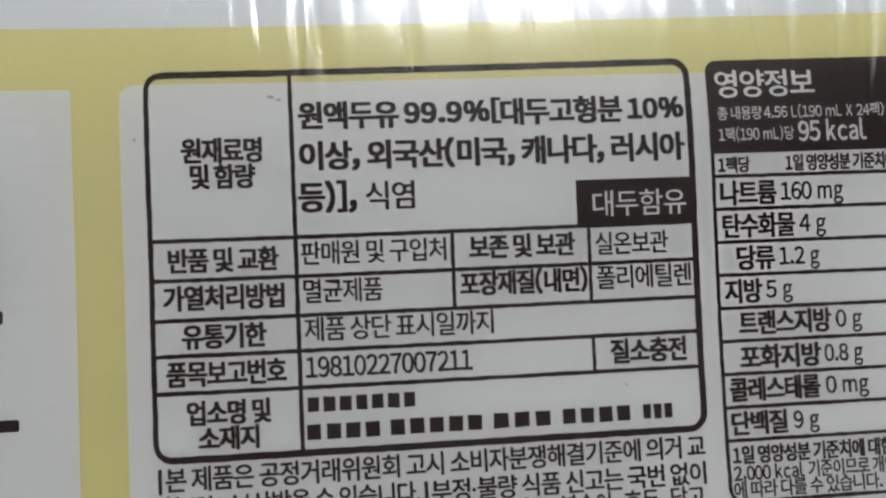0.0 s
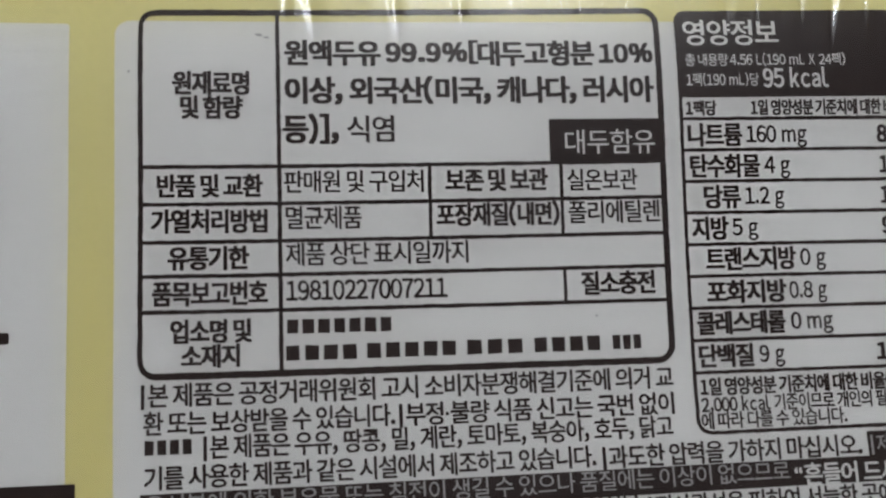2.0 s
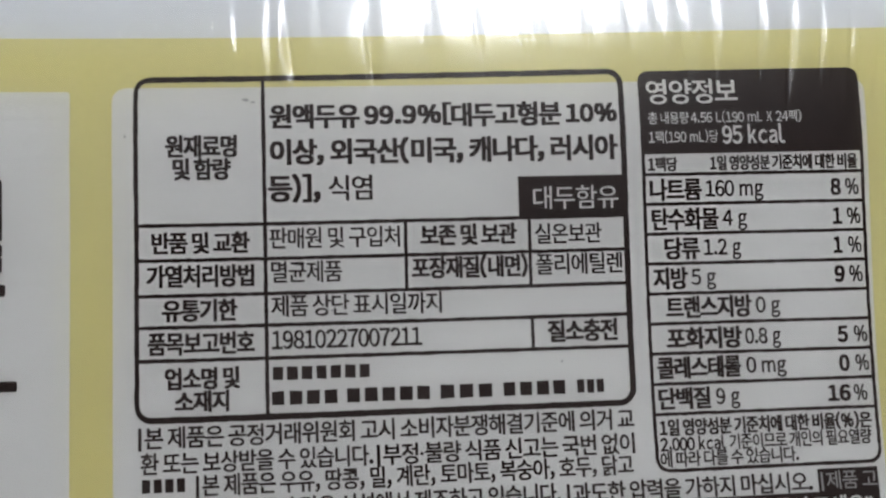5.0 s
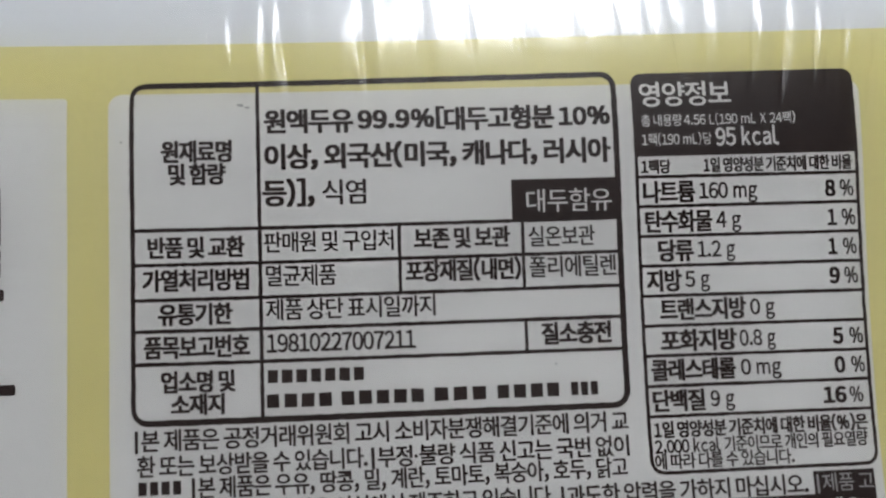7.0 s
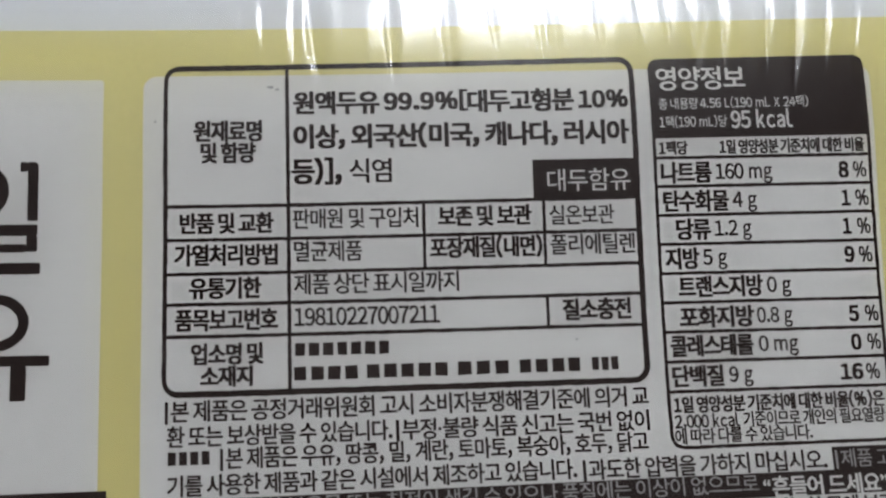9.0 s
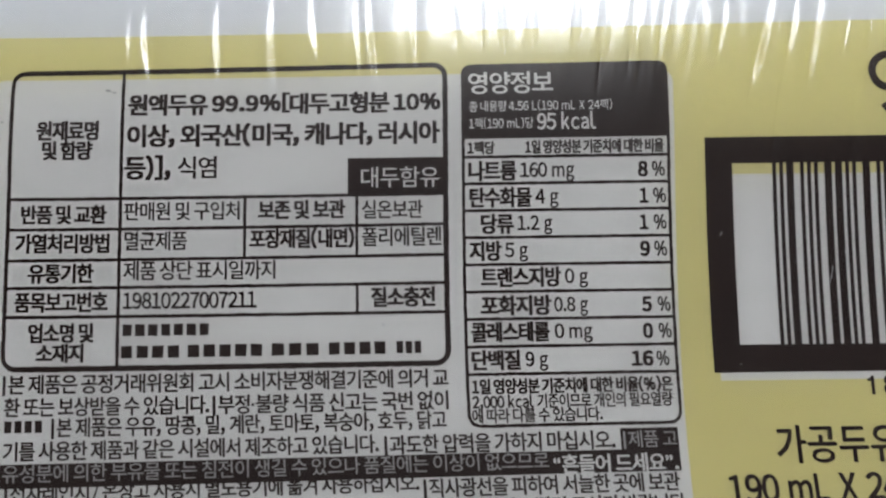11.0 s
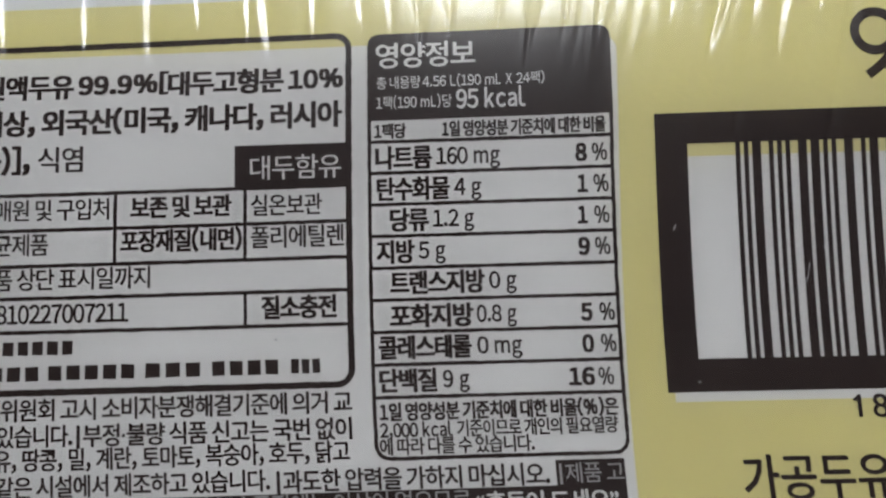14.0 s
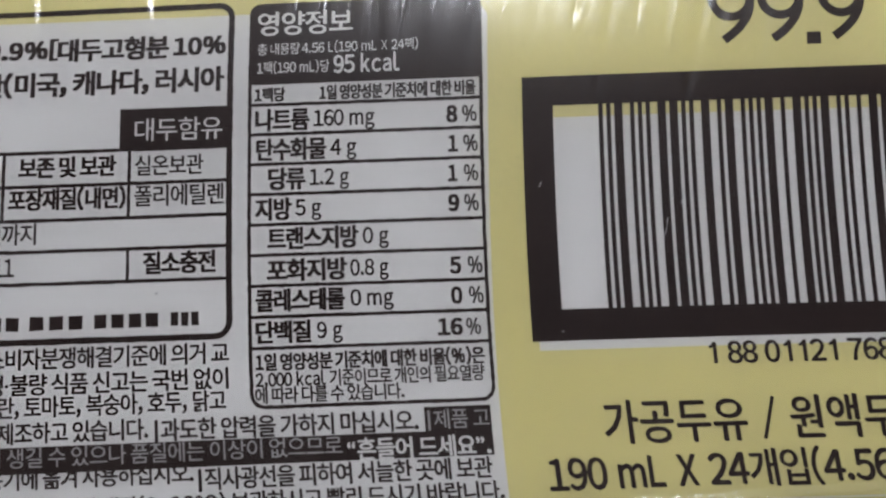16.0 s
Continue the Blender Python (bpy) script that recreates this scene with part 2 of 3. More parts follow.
def straight_one():
    """A figure one with a flag and no foot, as barcodes carry."""
    verts = [(0.44, 0.0), (0.55, 0.0), (0.55, 0.735), (0.46, 0.735), (0.44, 0.56), (0.29, 0.52), (0.29, 0.60), (0.42, 0.66)]
    return verts, [(0, 1, 2, 3, 4), (4, 3, 7, 6, 5)], 0.23, 0.57


def letters(parent, words, u0, u1, v, high, weight, mat, close=CLOSE):
    """One line of print between u0 and u1, centred on v; high: the height of its letters."""
    hangul = any(ord(c) >= 0xAC00 for c in words)
    em, middle = (high / 0.90, 0.38) if hangul else (high / 0.745, 0.367)
    line = set_line(words, 0.86 if weight == 2 else 0.96, close)
    left = min(x + k * glyph(c)[2] for c, x, k in line)
    right = max(x + k * glyph(c)[3] for c, x, k in line)
    lift = LIFT_INK if mat is ink else LIFT_OVER
    verts, faces = [], []
    for n, (sx, sy) in enumerate(SHIFTS[weight]):
        for c, x, k in line:
            first = len(verts)
            shape = glyph(c)
            for p, q in shape[0]:
                along = (x + k * p + sx - left) / (right - left)
                verts.append(on_face(u0 + along * (u1 - u0) + random.gauss(0, 0.016), v + (q + sy - middle) * em + random.gauss(0, 0.016), lift + 0.004 * n))
            faces += [tuple(first + i for i in f) for f in shape[1]]
    me = bpy.data.meshes.new("text_line")
    me.from_pydata(verts, [], faces)
    me.materials.append(mat)
    ob = new("text_line", me)
    ob.parent = parent
    if mat is not ink:
        tagged(ob, "white lettering")
    elif weight == 2:
        tagged(ob, "bold black lettering")
    return ob


def text_bars(parent, u0, u1, v, high, count):
    """A withheld word as plain bars, one to a letter."""
    step = (u1 - u0) / count
    for i in range(count):
        a = u0 + step * i
        part("text_bar", add_patch(bmesh.new(), a, a + step * 0.72, v - high * 0.43, v + high * 0.43, LIFT_INK, 3.0, 0.06), ink, parent)


# ---- the room: plain walls that close the place ----
ROOM = (-2.2, 2.4, -2.6, 1.6, -0.74, 1.66)
x0, x1, y0, y1, z0, z1 = ROOM
for name, dims, mat in (
    ("floor", (x0, x1, y0, y1, z0 - 0.1, z0), floor_mat),
    ("ceiling", (x0, x1, y0, y1, z1, z1 + 0.1), paint),
    ("wall_north", (x0 - 0.1, x1 + 0.1, y1, y1 + 0.1, z0 - 0.1, z1 + 0.1), paint),
    ("wall_south", (x0 - 0.1, x1 + 0.1, y0 - 0.1, y0, z0 - 0.1, z1 + 0.1), paint),
    ("wall_west", (x0 - 0.1, x0, y0, y1, z0 - 0.1, z1 + 0.1), paint),
    ("wall_east", (x1, x1 + 0.1, y0, y1, z0 - 0.1, z1 + 0.1), paint),
):
    tagged(box_part(name, dims, mat), "plain painted " + name.split("_")[0] + " of the room", name.split("_")[0], kind="structure")


def hanging_lamp(x, y, z, wide, deep):
    """A small flat lamp head on a cord, over and in front of the carton: the one lamp."""
    thing = tagged(new("hanging_lamp"), "lit white flat lamp hanging from the ceiling on a cord", "lamp")
    thing.location = (x, y, z1)
    bpy.context.view_layer.update()
    a, b, e = wide / 2, deep / 2, 0.012
    bm = bmesh.new()
    for dims in ((x - a - e, x + a + e, y - b - e, y - b), (x - a - e, x + a + e, y + b, y + b + e), (x - a - e, x - a, y - b, y + b), (x + a, x + a + e, y - b, y + b)):
        add_box(bm, *dims, z, z + 0.03)
    add_box(bm, x - a - e, x + a + e, y - b - e, y + b + e, z + 0.031, z + 0.036)
    part("housing", bm, metal, thing)
    glow = bpy.data.materials.new("lit_diffuser")
    glow.use_nodes = True
    bsdf = glow.node_tree.nodes["Principled BSDF"]
    bsdf.inputs["Base Color"].default_value = (0.9, 0.9, 0.9, 1)
    bsdf.inputs["Emission Color"].default_value = LAMP_COLOUR
    bsdf.inputs["Emission Strength"].default_value = LAMP_POWER
    box_part("diffuser", (x - a, x + a, y - b, y + b, z + 0.004, z + 0.030), glow, thing)
    box_part("cord", (x - 0.003, x + 0.003, y - 0.003, y + 0.003, z + 0.036, z1), metal, thing)
    return thing


hanging_lamp(0.13, -0.517, 0.671, 0.29, 0.335)


def table():
    thing = tagged(new("table"), "plain dark brown laminate table under the carton", "table")
    thing.location = (0, 0.1, z0)
    bpy.context.view_layer.update()
    box_part("tabletop", (-0.6, 0.6, -0.35, 0.45, -0.03, 0), wood, thing, 0.003)
    for lx in (-0.55, 0.51):
        for ly in (-0.30, 0.36):
            box_part("leg", (lx, lx + 0.04, ly, ly + 0.04, z0, -0.03), metal, thing, 0.003)
    return thing


table()

# ---- the wrapped carton ----
pack = tagged(new("drink_carton_multipack"), "yellow and white drink carton wrapped in wrinkled clear film", "carton")


def carton_body():
    """Front, rounded edges and top follow the profile; sides, back and base close it."""
    vs = steps(V_FOOT - R_FOOT * math.pi / 2, V_FOOT, 1.5) + steps(V_FOOT, V_TOP, 3)[1:] + steps(V_TOP, V_TOP + ARC_TOP, 1)[1:] + steps(V_TOP + ARC_TOP, V_TOP + ARC_TOP + DEEP, 20)[1:]
    us = steps(-HALF, HALF, 6)
    bm = bmesh.new()
    grid = [[bm.verts.new(on_face(u, v)) for u in us] for v in vs]
    for j in range(len(vs) - 1):
        for i in range(len(us) - 1):
            bm.faces.new((grid[j][i], grid[j][i + 1], grid[j + 1][i + 1], grid[j + 1][i]))
    back = [bm.verts.new((p.co.x, p.co.y, 0.0005)) for p in grid[-1]]
    for i in range(len(us) - 1):
        bm.faces.new((grid[-1][i], grid[-1][i + 1], back[i + 1], back[i]))
        bm.faces.new((back[i], back[i + 1], grid[0][i + 1], grid[0][i]))
    for side in (0, -1):
        bm.faces.new([line[side] for line in grid] + [back[side]])
    bmesh.ops.recalc_face_normals(bm, faces=bm.faces)
    return part("carton_body", bm, board, pack, "white coated cardboard", smooth=True)


carton_body()

# yellow ground over the whole face, with the white fields left open on it
front_print = part("front_print", add_patch(bmesh.new(), -164, 164, -62, 30.5, LIFT_YELLOW, 1.5), yellow, pack, "yellow printed ground", smooth=True)
part("white_field", add_rounded(bmesh.new(), -63.5, 56.3, -60, 21.9, (0, 0, 2.2, 2.2), LIFT_WHITE, lean=0.65), white_ink, front_print, "white field behind the tables", smooth=True)
part("white_field", add_rounded(bmesh.new(), -140, -69.6, -60, 21.3, (0, 0, 0.5, 0), LIFT_WHITE), white_ink, front_print, "white field", smooth=True)

# ---- ingredients table ----
COL_L, COL_D, COL_B, COL_C, COL_R = -60.01, -40.96, -19.51, -0.00, 15.60
ROW_0, ROW_1, ROW_2, ROW_3, ROW_4, ROW_5, ROW_6 = 23.24, 0.0, -5.38, -10.76, -15.53, -20.47, -29.30


def ruled_line(parent, a, b, width):
    return part("ruled_line", add_stroke(bmesh.new(), [a, b], width, LIFT_INK), ink, parent)


def ingredients_table():
    outline = rounded_outline(COL_L, COL_R, ROW_6, ROW_0, (2.2, 2.2, 2.2, 2.2))
    outline = [(u, v + (0.5 * (u - COL_D) / (COL_R - COL_D) if v > 15 and u > COL_D else 0)) for u, v in outline]
    frame_part = part("ingredients_table", add_stroke(bmesh.new(), outline, 0.95, LIFT_INK, closed=True, thin_left=0.28), ink, pack, "black ruled table with rounded corners")
    for v, rise in ((ROW_1, 0.35), (ROW_2, 0.35), (ROW_3, 0.35), (ROW_4, 0.2), (ROW_5, 0.1)):
        ruled_line(frame_part, (COL_L, v - 0.1), (COL_R, v - 0.1 + rise), 0.57)
    ruled_line(frame_part, (COL_D, ROW_6), (COL_D, ROW_0), 0.6)
    for u, a, b in ((COL_B, ROW_3, ROW_1), (COL_C, ROW_3, ROW_1), (COL_C, ROW_5, ROW_4)):
        ruled_line(frame_part, (u, a), (u, b), 0.54)
    return frame_part


ingredients = ingredients_table()
soy_box = part("black_box", add_patch(bmesh.new(), -1.6, COL_R, 0.0, 6.75, LIFT_INK + 0.01, 3.0), ink, ingredients, "solid black box")

# ---- nutrition table ----
N_L, N_R, N_TOP, N_HEAD, N_FOOT, N_END = 18.74, 55.11, 23.36, 9.90, -31.41, -40.25


def nutrition_table():
    outline = rounded_outline(N_L, N_R, N_END, N_TOP, (2.0, 2.0, 1.6, 1.6))
    frame_part = part("nutrition_table", add_stroke(bmesh.new(), outline, 0.56, LIFT_INK, closed=True), ink, pack, "black ruled nutrition table")
    first = N_HEAD - 3.3
    for i in range(9):
        v = first + (N_FOOT - first) * i / 8
        ruled_line(frame_part, (N_L, v), (N_R, v), 0.53)
    return frame_part


nutrition = nutrition_table()
nutrition_header = part("table_header", add_rounded(bmesh.new(), N_L - 0.25, N_R + 0.25, N_HEAD, N_TOP + 0.25, (0, 0, 1.7, 1.7), LIFT_INK + 0.01), ink, nutrition, "solid black header with white lettering")

# ---- notes under the tables ----
small_print = part("notes_panel", add_patch(bmesh.new(), -60.2, 55.3, -59, -30.6, LIFT_WHITE + 0.012, 3.0), white_ink, pack, "white panel with small print")
shake_strip = part("black_strip", add_patch(add_patch(bmesh.new(), -60.0, 54.3, -48.6, -44.75, LIFT_INK + 0.01, 3.0), 44.4, 54.3, -44.75, -41.1, LIFT_INK + 0.01, 3.0), ink, pack, "black strip with white lettering")

# ---- barcode ----
B_L, B_I, B_R = 61.52, 66.30, 152.0
B_OT, B_IT, B_IB, B_OB = 9.45, 4.83, -26.99, -31.82
code = part("barcode", add_patch(add_patch(add_patch(add_patch(bmesh.new(),
    B_L, B_R, B_IT, B_OT, LIFT_INK, 3.0), B_L, B_R, B_OB, B_IB, LIFT_INK, 3.0),
    B_L, B_I, B_IB, B_IT, LIFT_INK, 3.0), B_R - 4.6, B_R, B_IB, B_IT, LIFT_INK, 3.0), ink, pack, "black barcode in a thick frame")
part("white_field", add_patch(bmesh.new(), B_L + 1.0, B_R + 1.0, B_OB - 1.4, B_IT - 1.9, LIFT_WHITE, 4.0), white_ink, code, "white ground of the barcode")
WIDE_AT = ("00110", "10001", "01001", "11000", "00101", "10100", "01100", "00011", "10010", "01010")


def barcode_bars(digits, u, narrow, ratio):
    """Interleaved two of five: each pair of digits gives five bars and five gaps."""
    widths = [1, 1, 1, 1]
    for a, b in zip(digits[::2], digits[1::2]):
        for p, q in zip(WIDE_AT[int(a)], WIDE_AT[int(b)]):
            widths += [ratio if p == "1" else 1, ratio if q == "1" else 1]
    widths += [ratio, 1, 1]
    for i, w in enumerate(widths):
        if i % 2 == 0:
            part("bar", add_patch(bmesh.new(), u - 0.04, u + w * narrow + 0.04, B_IB - 0.1, B_IT + 0.1, LIFT_INK, 4.0), ink, code)
        u += w * narrow


barcode_bars("18801121768009", 73.42, 0.613, 2.0)

# ---- all lettering ----
letters(ingredients, "원재료명", -55.56, -45.10, 12.34, 3.43, 2, ink)
letters(ingredients, "및 함량", -54.48, -46.07, 8.70, 3.28, 2, ink)
letters(ingredients, "원액두유", -39.89, -26.31, 17.01, 3.80, 2, ink)
letters(ingredients, "99.9%[", -25.33, -11.94, 17.07, 2.85, 2, ink)
letters(ingredients, "대두고형분", -11.74, 5.62, 16.91, 3.76, 2, ink)
letters(ingredients, "10%", 6.62, 14.64, 16.86, 2.81, 2, ink)
letters(ingredients, "이상, 외국산(미국, 캐나다, 러시아", -39.90, 14.50, 11.28, 3.90, 2, ink)
letters(ingredients, "등)],", -40.27, -32.6, 5.48, 4.05, 2, ink)
letters(ingredients, "식염", -31.2, -24.54, 5.48, 3.9, 0, ink)
letters(soy_box, "대두함유", 0.73, 14.45, 3.30, 3.62, 3, white_ink)
letters(ingredients, "반품 및 교환", -57.72, -43.40, -2.79, 3.19, 2, ink)
letters(ingredients, "판매원 및 구입처", -40.31, -20.44, -2.26, 3.20, 0, ink)
letters(ingredients, "보존 및 보관", -17.10, -2.13, -2.24, 3.20, 2, ink)
letters(ingredients, "실온보관", 0.93, 11.53, -2.41, 3.19, 0, ink)
letters(ingredients, "가열처리방법", -58.50, -42.79, -7.86, 3.25, 2, ink)
letters(ingredients, "멸균제품", -40.10, -29.44, -7.49, 3.26, 0, ink)
letters(ingredients, "포장재질(내면)", -18.53, -0.56, -7.33, 3.27, 2, ink)
letters(ingredients, "폴리에틸렌", 0.92, 14.76, -7.22, 3.27, 0, ink)
letters(ingredients, "유통기한", -56.23, -45.35, -13.07, 3.21, 2, ink)
letters(ingredients, "제품 상단 표시일까지", -40.17, -14.19, -12.70, 3.23, 0, ink)
letters(ingredients, "품목보고번호", -58.33, -42.83, -18.02, 3.27, 2, ink)
letters(ingredients, "19810227007211", -40.15, -17.38, -17.86, 2.72, 0, ink)
letters(ingredients, "질소충전", 2.53, 13.44, -17.75, 3.33, 2, ink)
letters(ingredients, "업소명 및", -55.87, -45.08, -23.25, 3.14, 2, ink)
letters(ingredients, "소재지", -54.44, -46.71, -26.63, 3.02, 2, ink)
text_bars(ingredients, -40.14, -24.89, -22.89, 2.30, 7)
text_bars(ingredients, -40.35, -29.76, -26.59, 2.38, 4)
text_bars(ingredients, -29.00, -15.63, -26.54, 2.39, 5)
text_bars(ingredients, -14.76, -5.86, -26.51, 2.40, 3)
text_bars(ingredients, -4.98, 5.52, -26.49, 2.41, 4)
text_bars(ingredients, 6.69, 11.38, -26.48, 2.42, 3)
letters(small_print, "|본 제품은 공정거래위원회 고시 소비자분쟁해결기준에 의거 교", -59.81, 15.40, -31.78, 3.12, 1, ink)
letters(small_print, "환 또는 보상받을 수 있습니다.", -59.48, -25.44, -35.52, 3.07, 1, ink)
letters(small_print, "|부정·불량 식품 신고는 국번 없이", -24.77, 15.24, -35.60, 3.13, 1, ink)
text_bars(small_print, -59.38, -52.70, -38.71, 2.20, 4)
letters(small_print, "|본 제품은 우유, 땅콩, 밀, 계란, 토마토, 복숭아, 호두, 닭고", -51.58, 14.80, -38.90, 3.09, 1, ink)
letters(small_print, "기를 사용한 제품과 같은 시설에서 제조하고 있습니다.", -59.45, 3.05, -42.69, 3.05, 1, ink)
letters(small_print, "|과도한 압력을 가하지 마십시오.", 4.11, 43.39, -42.98, 3.16, 1, ink)
letters(shake_strip, "|제품 고", 44.85, 54.07, -42.96, 2.91, 3, bled_white)
letters(shake_strip, "유성분에 의한 부유물 또는 침전이 생길 수 있으나 품질에는 이상이 없으므로", -59.46, 31.85, -46.25, 2.88, 3, bled_white)
letters(shake_strip, "“흔들어 드세요”.", 32.62, 53.85, -46.99, 3.18, 1, white_ink)
letters(small_print, "|전자레인지/온장고 사용시 별도용기에 옮겨 사용하십시오.", -59.02, 9.56, -49.32, 3.02, 1, ink)
letters(small_print, "|직사광선을 피하여 서늘한 곳에 보관", 10.32, 53.72, -50.40, 3.15, 1, ink)
letters(small_print, "하시고, 유통기한 이내라도 개봉 후에는 반드시 냉장(0~10℃) 보관하시고 빨리 드시기 바랍니다.", -59.81, 55.01, -53.9, 2.9, 1, ink)
letters(nutrition_header, "영양정보", 19.80, 34.83, 20.10, 3.98, 0, white_ink)
letters(nutrition_header, "총 내용량 4.56 L(190 mL X 24팩)", 19.84, 45.29, 15.76, 1.96, 3, white_ink)
letters(nutrition_header, "1팩(190 mL)당", 19.81, 31.24, 12.65, 2.04, 3, white_ink)
letters(nutrition_header, "95 kcal", 31.95, 42.30, 12.84, 2.85, 0, white_ink)
letters(nutrition, "1팩당", 19.57, 24.27, 8.27, 2.22, 2, ink)
letters(nutrition, "1일 영양성분 기준치에 대한 비율", 29.77, 54.23, 8.29, 2.31, 2, ink)
letters(nutrition, "나트륨", 19.74, 28.03, 4.16, 3.41, 2, ink)
letters(nutrition, "160 mg", 28.83, 38.33, 4.21, 2.51, 0, ink)
letters(nutrition, "8", 49.74, 51.24, 4.10, 2.50, 2, ink)
letters(nutrition, "%", 52.14, 54.34, 4.06, 2.50, 0, ink)
letters(nutrition, "탄수화물", 19.90, 30.66, -0.58, 3.40, 2, ink)
letters(nutrition, "4 g", 31.46, 35.45, -0.50, 2.50, 0, ink)
letters(nutrition, "1", 49.94, 51.24, -0.60, 2.49, 2, ink)
letters(nutrition, "%", 52.24, 54.43, -0.63, 2.49, 0, ink)
letters(nutrition, "당류", 21.83, 27.40, -5.26, 3.38, 2, ink)
letters(nutrition, "1.2 g", 28.20, 34.27, -5.16, 2.49, 0, ink)
letters(nutrition, "1", 49.82, 51.12, -5.28, 2.48, 2, ink)
letters(nutrition, "%", 52.21, 54.40, -5.31, 2.48, 0, ink)
letters(nutrition, "지방", 19.78, 25.23, -10.00, 3.36, 2, ink)
letters(nutrition, "5 g", 25.93, 29.90, -9.88, 2.48, 0, ink)
letters(nutrition, "9", 49.78, 51.28, -9.95, 2.48, 2, ink)
letters(nutrition, "%", 52.17, 54.35, -9.98, 2.48, 0, ink)
letters(nutrition, "트랜스지방", 21.68, 35.53, -14.64, 3.35, 2, ink)
letters(nutrition, "0 g", 36.32, 40.29, -14.58, 2.47, 0, ink)
letters(nutrition, "포화지방", 21.56, 33.69, -19.55, 3.33, 2, ink)
letters(nutrition, "0.8 g", 34.29, 40.12, -19.50, 2.46, 0, ink)
letters(nutrition, "5", 49.70, 51.20, -19.64, 2.46, 2, ink)
letters(nutrition, "%", 52.37, 54.54, -19.68, 2.46, 0, ink)
letters(nutrition, "콜레스테롤", 19.76, 33.22, -24.14, 3.32, 2, ink)
letters(nutrition, "0 mg", 34.21, 40.71, -24.12, 2.45, 0, ink)
letters(nutrition, "0", 49.67, 51.17, -24.28, 2.46, 2, ink)
letters(nutrition, "%", 52.33, 54.50, -24.31, 2.46, 0, ink)
letters(nutrition, "단백질", 19.70, 27.91, -28.98, 3.30, 2, ink)
letters(nutrition, "9 g", 28.95, 32.75, -28.90, 2.43, 0, ink)
letters(nutrition, "16", 47.43, 50.96, -29.07, 2.45, 2, ink)
letters(nutrition, "%", 51.65, 53.81, -29.13, 2.45, 0, ink)
letters(nutrition, "1일 영양성분 기준치에 대한 비율(%)은", 19.52, 54.09, -33.50, 2.53, 2, ink)
letters(nutrition, "2,000 kcal 기준이므로 개인의 필요열량", 19.40, 53.88, -36.12, 2.42, 1, ink)
letters(nutrition, "에 따라 다를 수 있습니다.", 19.28, 41.61, -38.47, 2.41, 1, ink)
letters(front_print, "가공두유 / 원액두유", 71.03, 119.69, -44.42, 6.54, 0, ink, 0.0)
letters(front_print, "190 mL X 24개입(4.56 L)", 61.93, 118.24, -51.94, 5.65, 0, ink)
footed_one = glyphs["1"]
glyphs["1"] = straight_one()
letters(front_print, "1 88 01121 768", 87.67, 115.12, -34.30, 3.29, 0, ink)
glyphs["1"] = footed_one


def nine(u0):
    """A large plain nine: a ring and a tail that sweeps down to the left."""
    cu, cv, ru, rv = u0 + 3.65, 20.9, 2.95, 2.95
    bm = bmesh.new()
    add_stroke(bm, [(cu + ru * math.cos(radians(a)), cv + rv * math.sin(radians(a))) for a in range(0, 360, 10)], 1.35, LIFT_INK, closed=True, ragged=0.02)
    tail = []
    for i in range(13):
        t = i / 12
        tail.append(((1 - t) ** 2 * (cu + ru) + 2 * t * (1 - t) * (cu + ru + 0.15) + t * t * (u0 + 2.2), (1 - t) ** 2 * cv + 2 * t * (1 - t) * 17.0 + t * t * 14.2))
    add_stroke(bm, tail, 1.35, LIFT_INK + 0.004, ragged=0.02)
    return part("figure_nine", bm, ink, front_print)


for u0 in (91.2, 98.9, 108.3):
    nine(u0)
part("decimal_point", add_patch(bmesh.new(), 106.25, 108.4, 13.1, 15.0, LIFT_INK, 3.0, 0.03), ink, front_print)

# ---- plain strokes and box at the edge of the neighbouring white field ----
emblem = part("emblem", add_rounded(bmesh.new(), -80.80, -79.20, -2.1, 7.4, (0.2, 0.2, 0.7, 0.2), LIFT_INK, 12), ink, pack, "large black plain strokes")
for a, b, c, d in ((-81.90, -80.80, 5.8, 7.4), (-97.00, -79.20, -4.5, -2.7), (-80.85, -79.20, -7.0, -4.5), (-97.00, -80.85, -7.1, -5.8),
                   (-97.00, -78.70, -10.5, -8.7), (-101.00, -76.95, -24.45, -22.9), (-82.60, -80.30, -29.6, -24.45)):
    part("stroke", add_rounded(bmesh.new(), a, b, c, d, (0.2, 0.35, 0.35, 0.2), LIFT_INK, 6), ink, emblem)
for cu, cv, ru, rv in ((-87.40, 2.7, 3.1, 3.6), (-85.20, -17.9, 4.3, 3.6)):
    ring = [(cu + ru * math.cos(radians(a)), cv + rv * math.sin(radians(a))) for a in range(0, 360, 12)]
    part("ring", add_stroke(bmesh.new(), ring, 1.55, LIFT_INK, closed=True), ink, emblem)
left_box = part("black_box", add_patch(bmesh.new(), -120, -68.3, -60, -42.9, LIFT_INK, 3.0), ink, pack, "solid black box")
part("text_bar", add_patch(bmesh.new(), -79.6, -78.9, -54, -47.6, LIFT_OVER, 3.0), white_ink, left_box)

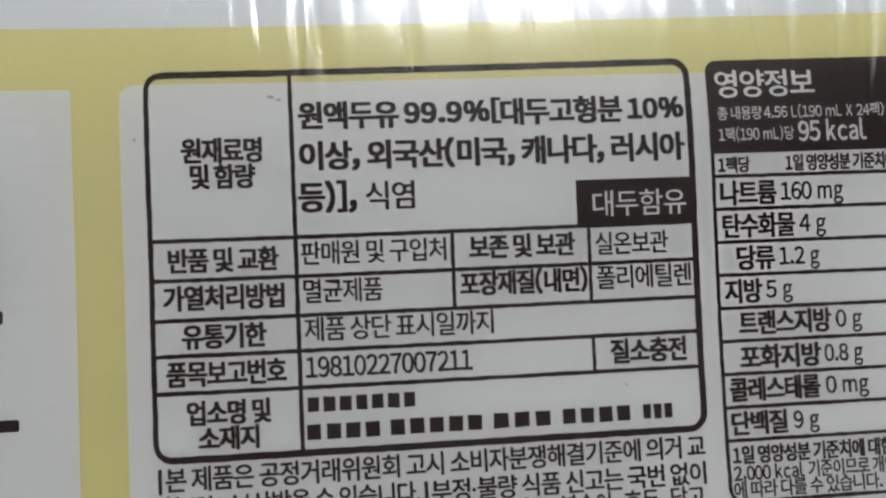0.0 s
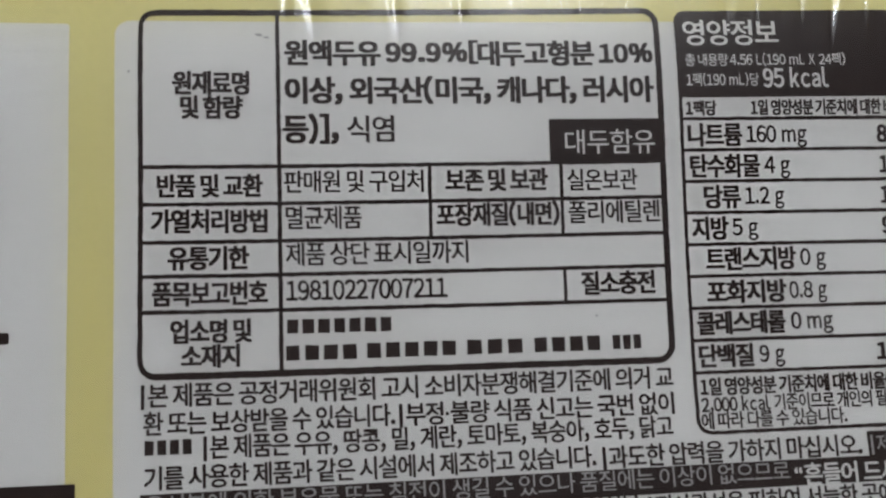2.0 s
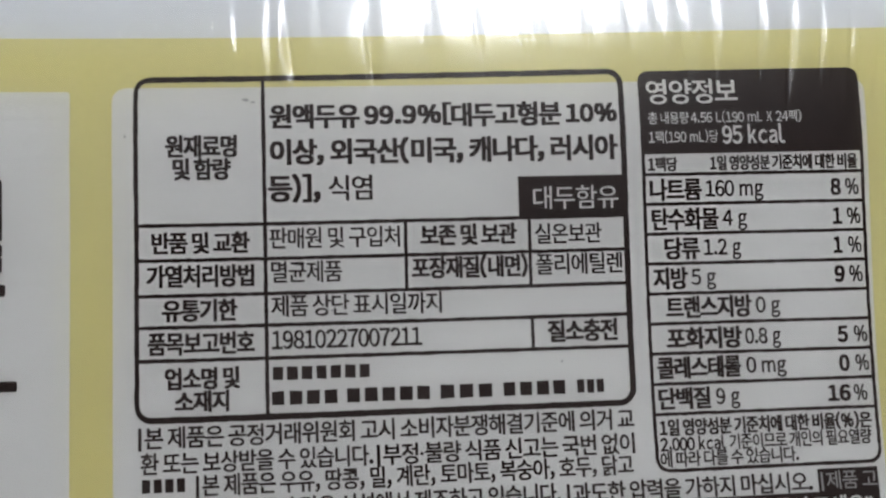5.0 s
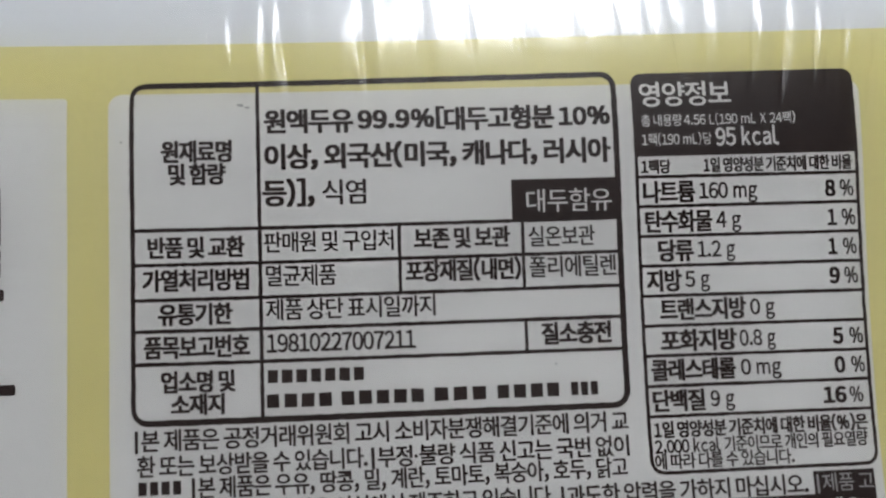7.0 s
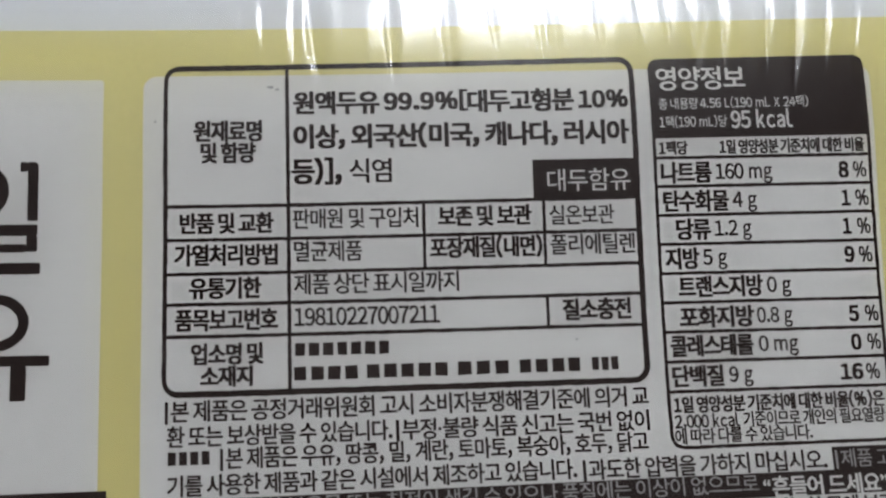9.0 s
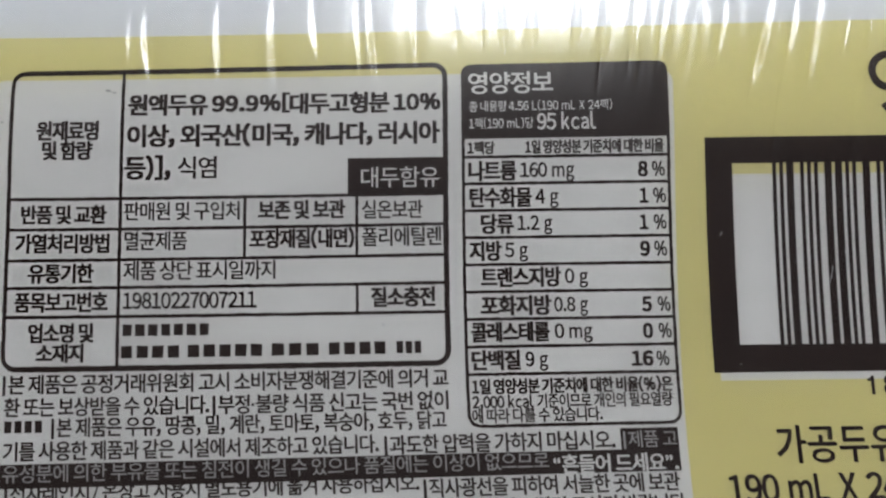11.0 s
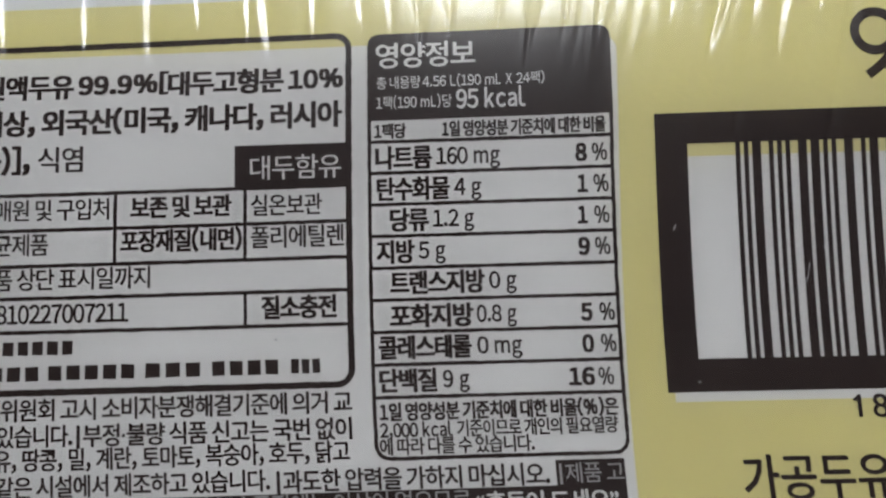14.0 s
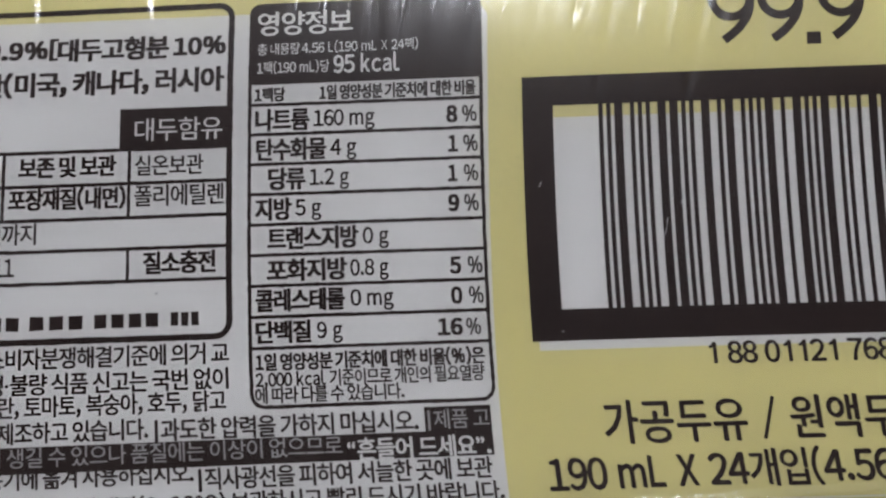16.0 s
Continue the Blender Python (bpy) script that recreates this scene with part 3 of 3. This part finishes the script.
# ---- specks on the print and scratches in the film ----
for u, v, w, h in ((-43.6, 19.8, 1.3, 0.5), (-42.5, 19.4, 0.9, 0.4), (-61.6, 14.0, 0.5, 0.5), (4.5, -22.5, 0.5, 0.4), (-31.0, -13.6, 0.4, 0.3)):
    bm = bmesh.new()
    ring = [bm.verts.new(on_face(u + w / 2 * math.cos(a * 0.5236) * random.uniform(0.6, 1.1), v + h / 2 * math.sin(a * 0.5236) * random.uniform(0.6, 1.1), LIFT_INK)) for a in range(12)]
    bm.faces.new(ring)
    part("speck", bm, smudge, front_print)
for u, v, du, dv in ((63.8, -8.0, 0.35, 0.9), (83.4, -13.2, -0.8, -3.2), (85.9, -9.0, -0.3, -2.2), (66.0, -30.4, 0.4, 0.1)):
    part("scratch", add_stroke(bmesh.new(), [(u, v), (u + du * 0.5, v + dv * 0.6), (u + du, v + dv)], 0.13, LIFT_OVER + 0.01, ragged=0.05), scratch_mat, code)

# ---- shrink film with furrows drawn over the upper edge ----
FOLDS = {-45.0: 0.3, -40.2: 0.6, -36.6: 0.95, -24.7: 0.9, -15.0: 1.0, -7.0: 0.55, 0.1: 0.6, 3.1: 0.9, 9.9: 0.6, 17.5: 0.35, 21.6: 0.4, 25.6: 0.45,
         30.0: 0.65, 37.0: 0.6, 42.0: 0.75, 47.0: 0.5, 52.0: 0.45, 62.5: 0.6, 69.3: 1.15, 74.8: 0.35, 79.3: 0.9, 84.6: 0.5, 89.0: 0.4, 96.9: 0.5}
furrows = []
tucks = random.Random(7)


def lean_at(u):
    """The folds stand upright over the tables and slant over the barcode."""
    return tucks.uniform(0.0, 0.12) - 0.3 * max(0.0, min(1.0, (u - 15) / 45))


def tuck(u, strength):
    """One fold with the finer creases that run beside it."""
    slant = lean_at(u)
    furrows.append((u, 22.5 - 10 * strength * tucks.uniform(0.75, 1.15), (0.17 + 0.17 * strength) * tucks.uniform(0.8, 1.2), (0.22 + 0.28 * strength) * (1.0 if u < 55 else 0.72), slant))
    for _ in range(tucks.choice((1, 1, 2))):
        furrows.append((u + tucks.uniform(-2.2, 2.2), tucks.uniform(6, 18), tucks.uniform(0.22, 0.45), tucks.uniform(0.05, 0.16) * strength, slant + tucks.uniform(-0.04, 0.04)))


for at, strength in FOLDS.items():
    tuck(at + 0.8, strength)
for at, end in ((-HALF, -50.0), (100.0, HALF)):
    while at < end:
        at += tucks.uniform(4, 11)
        tuck(at, tucks.uniform(0.3, 0.7) if at > 0 else tucks.uniform(0.1, 0.25))

# shallow slack further down, and finer slanted pleats beside the nutrition table and over the barcode
u = -HALF
while u < HALF:
    u += tucks.uniform(3, 9)
    furrows.append((u, tucks.uniform(-34, 6), tucks.uniform(0.5, 1.4), tucks.uniform(0.04, 0.12), tucks.uniform(-0.04, 0.08)))
u = 24.0
while u < 135:
    u += tucks.uniform(1.2, 3.6)
    bold = 0.7 if u < 54 else 2.0
    furrows.append((u, tucks.uniform(-4, 12), tucks.uniform(0.2, 0.42) * bold, tucks.uniform(0.04, 0.13) * bold, tucks.uniform(-0.3, -0.1)))


def smoothstep(a, b, x):
    t = max(0.0, min(1.0, (x - a) / (b - a)))
    return t * t * (3 - 2 * t)


def film_lift(u, v, close):
    """How far the film stands off the board, in millimetres."""
    out = 0.25 + 1.3 * smoothstep(-40, 14, v)
    for at, start, wide, deep, lean in close:
        if v <= start:
            continue
        s = min(v - start, 12.5)
        dip = 0.0105 * s * s if s < 7 else 0.515 + 0.147 * (s - 7) - 0.0134 * (s - 7) ** 2
        d = (u - at + lean * (v - 20)) / (wide * (0.5 + (s / 8.5) ** 2))
        if abs(d) < 3:
            fall = 1 - 0.75 * smoothstep(28, 37, v) - 0.25 * smoothstep(40, 60, v)
            out -= deep * fall * dip * math.exp(-d * d)
    out += 0.05 * smoothstep(-6, 22, v) * (noise.noise(Vector((u * 0.55, v * 0.03, 3.0))))
    crumple = 0.7 * (1 - smoothstep(-57.5, -54.8, v))
    if crumple:
        out += crumple * (0.7 + 1.1 * noise.noise(Vector((u * 0.22 + v * 0.3, v * 0.7, 9.0))) + 0.6 * noise.noise(Vector((u * 0.7, v * 1.1, 2.0))))
    fold = (v + 56.2 - 0.035 * (u - 90) - 0.5 * noise.noise(Vector((u * 0.12, 5.0, 1.0)))) / 0.45
    if abs(fold) < 3:
        out += 0.75 * math.exp(-fold * fold)
    return max(out, 0.2)


def shrink_film():
    us = steps(-HALF, 22, 0.4) + steps(22, 125, 0.2)[1:] + steps(125, HALF, 0.4)[1:]
    vs = steps(-64, -58, 0.7) + steps(-58, -53, 0.2)[1:] + steps(-53, -50, 0.7)[1:] + steps(-50, -4, 2.5)[1:] + steps(-4, 46, 0.6)[1:] + steps(46, V_TOP + ARC_TOP + 4, 1.2)[1:] + steps(V_TOP + ARC_TOP + 4, V_TOP + ARC_TOP + DEEP, 8)[1:]
    bm = bmesh.new()
    near = [[f for f in furrows if abs(f[0] - u) < 12] for u in us]
    grid = [[bm.verts.new(on_face(u, v, film_lift(u, v, some))) for u, some in zip(us, near)] for v in vs]
    for j in range(len(vs) - 1):
        for i in range(len(us) - 1):
            bm.faces.new((grid[j][i], grid[j][i + 1], grid[j + 1][i + 1], grid[j + 1][i]))
    ob = part("shrink_film", bm, film, pack, "clear glossy wrinkled shrink film", smooth=True)
    ob.visible_shadow = False
    return ob


shrink_film()
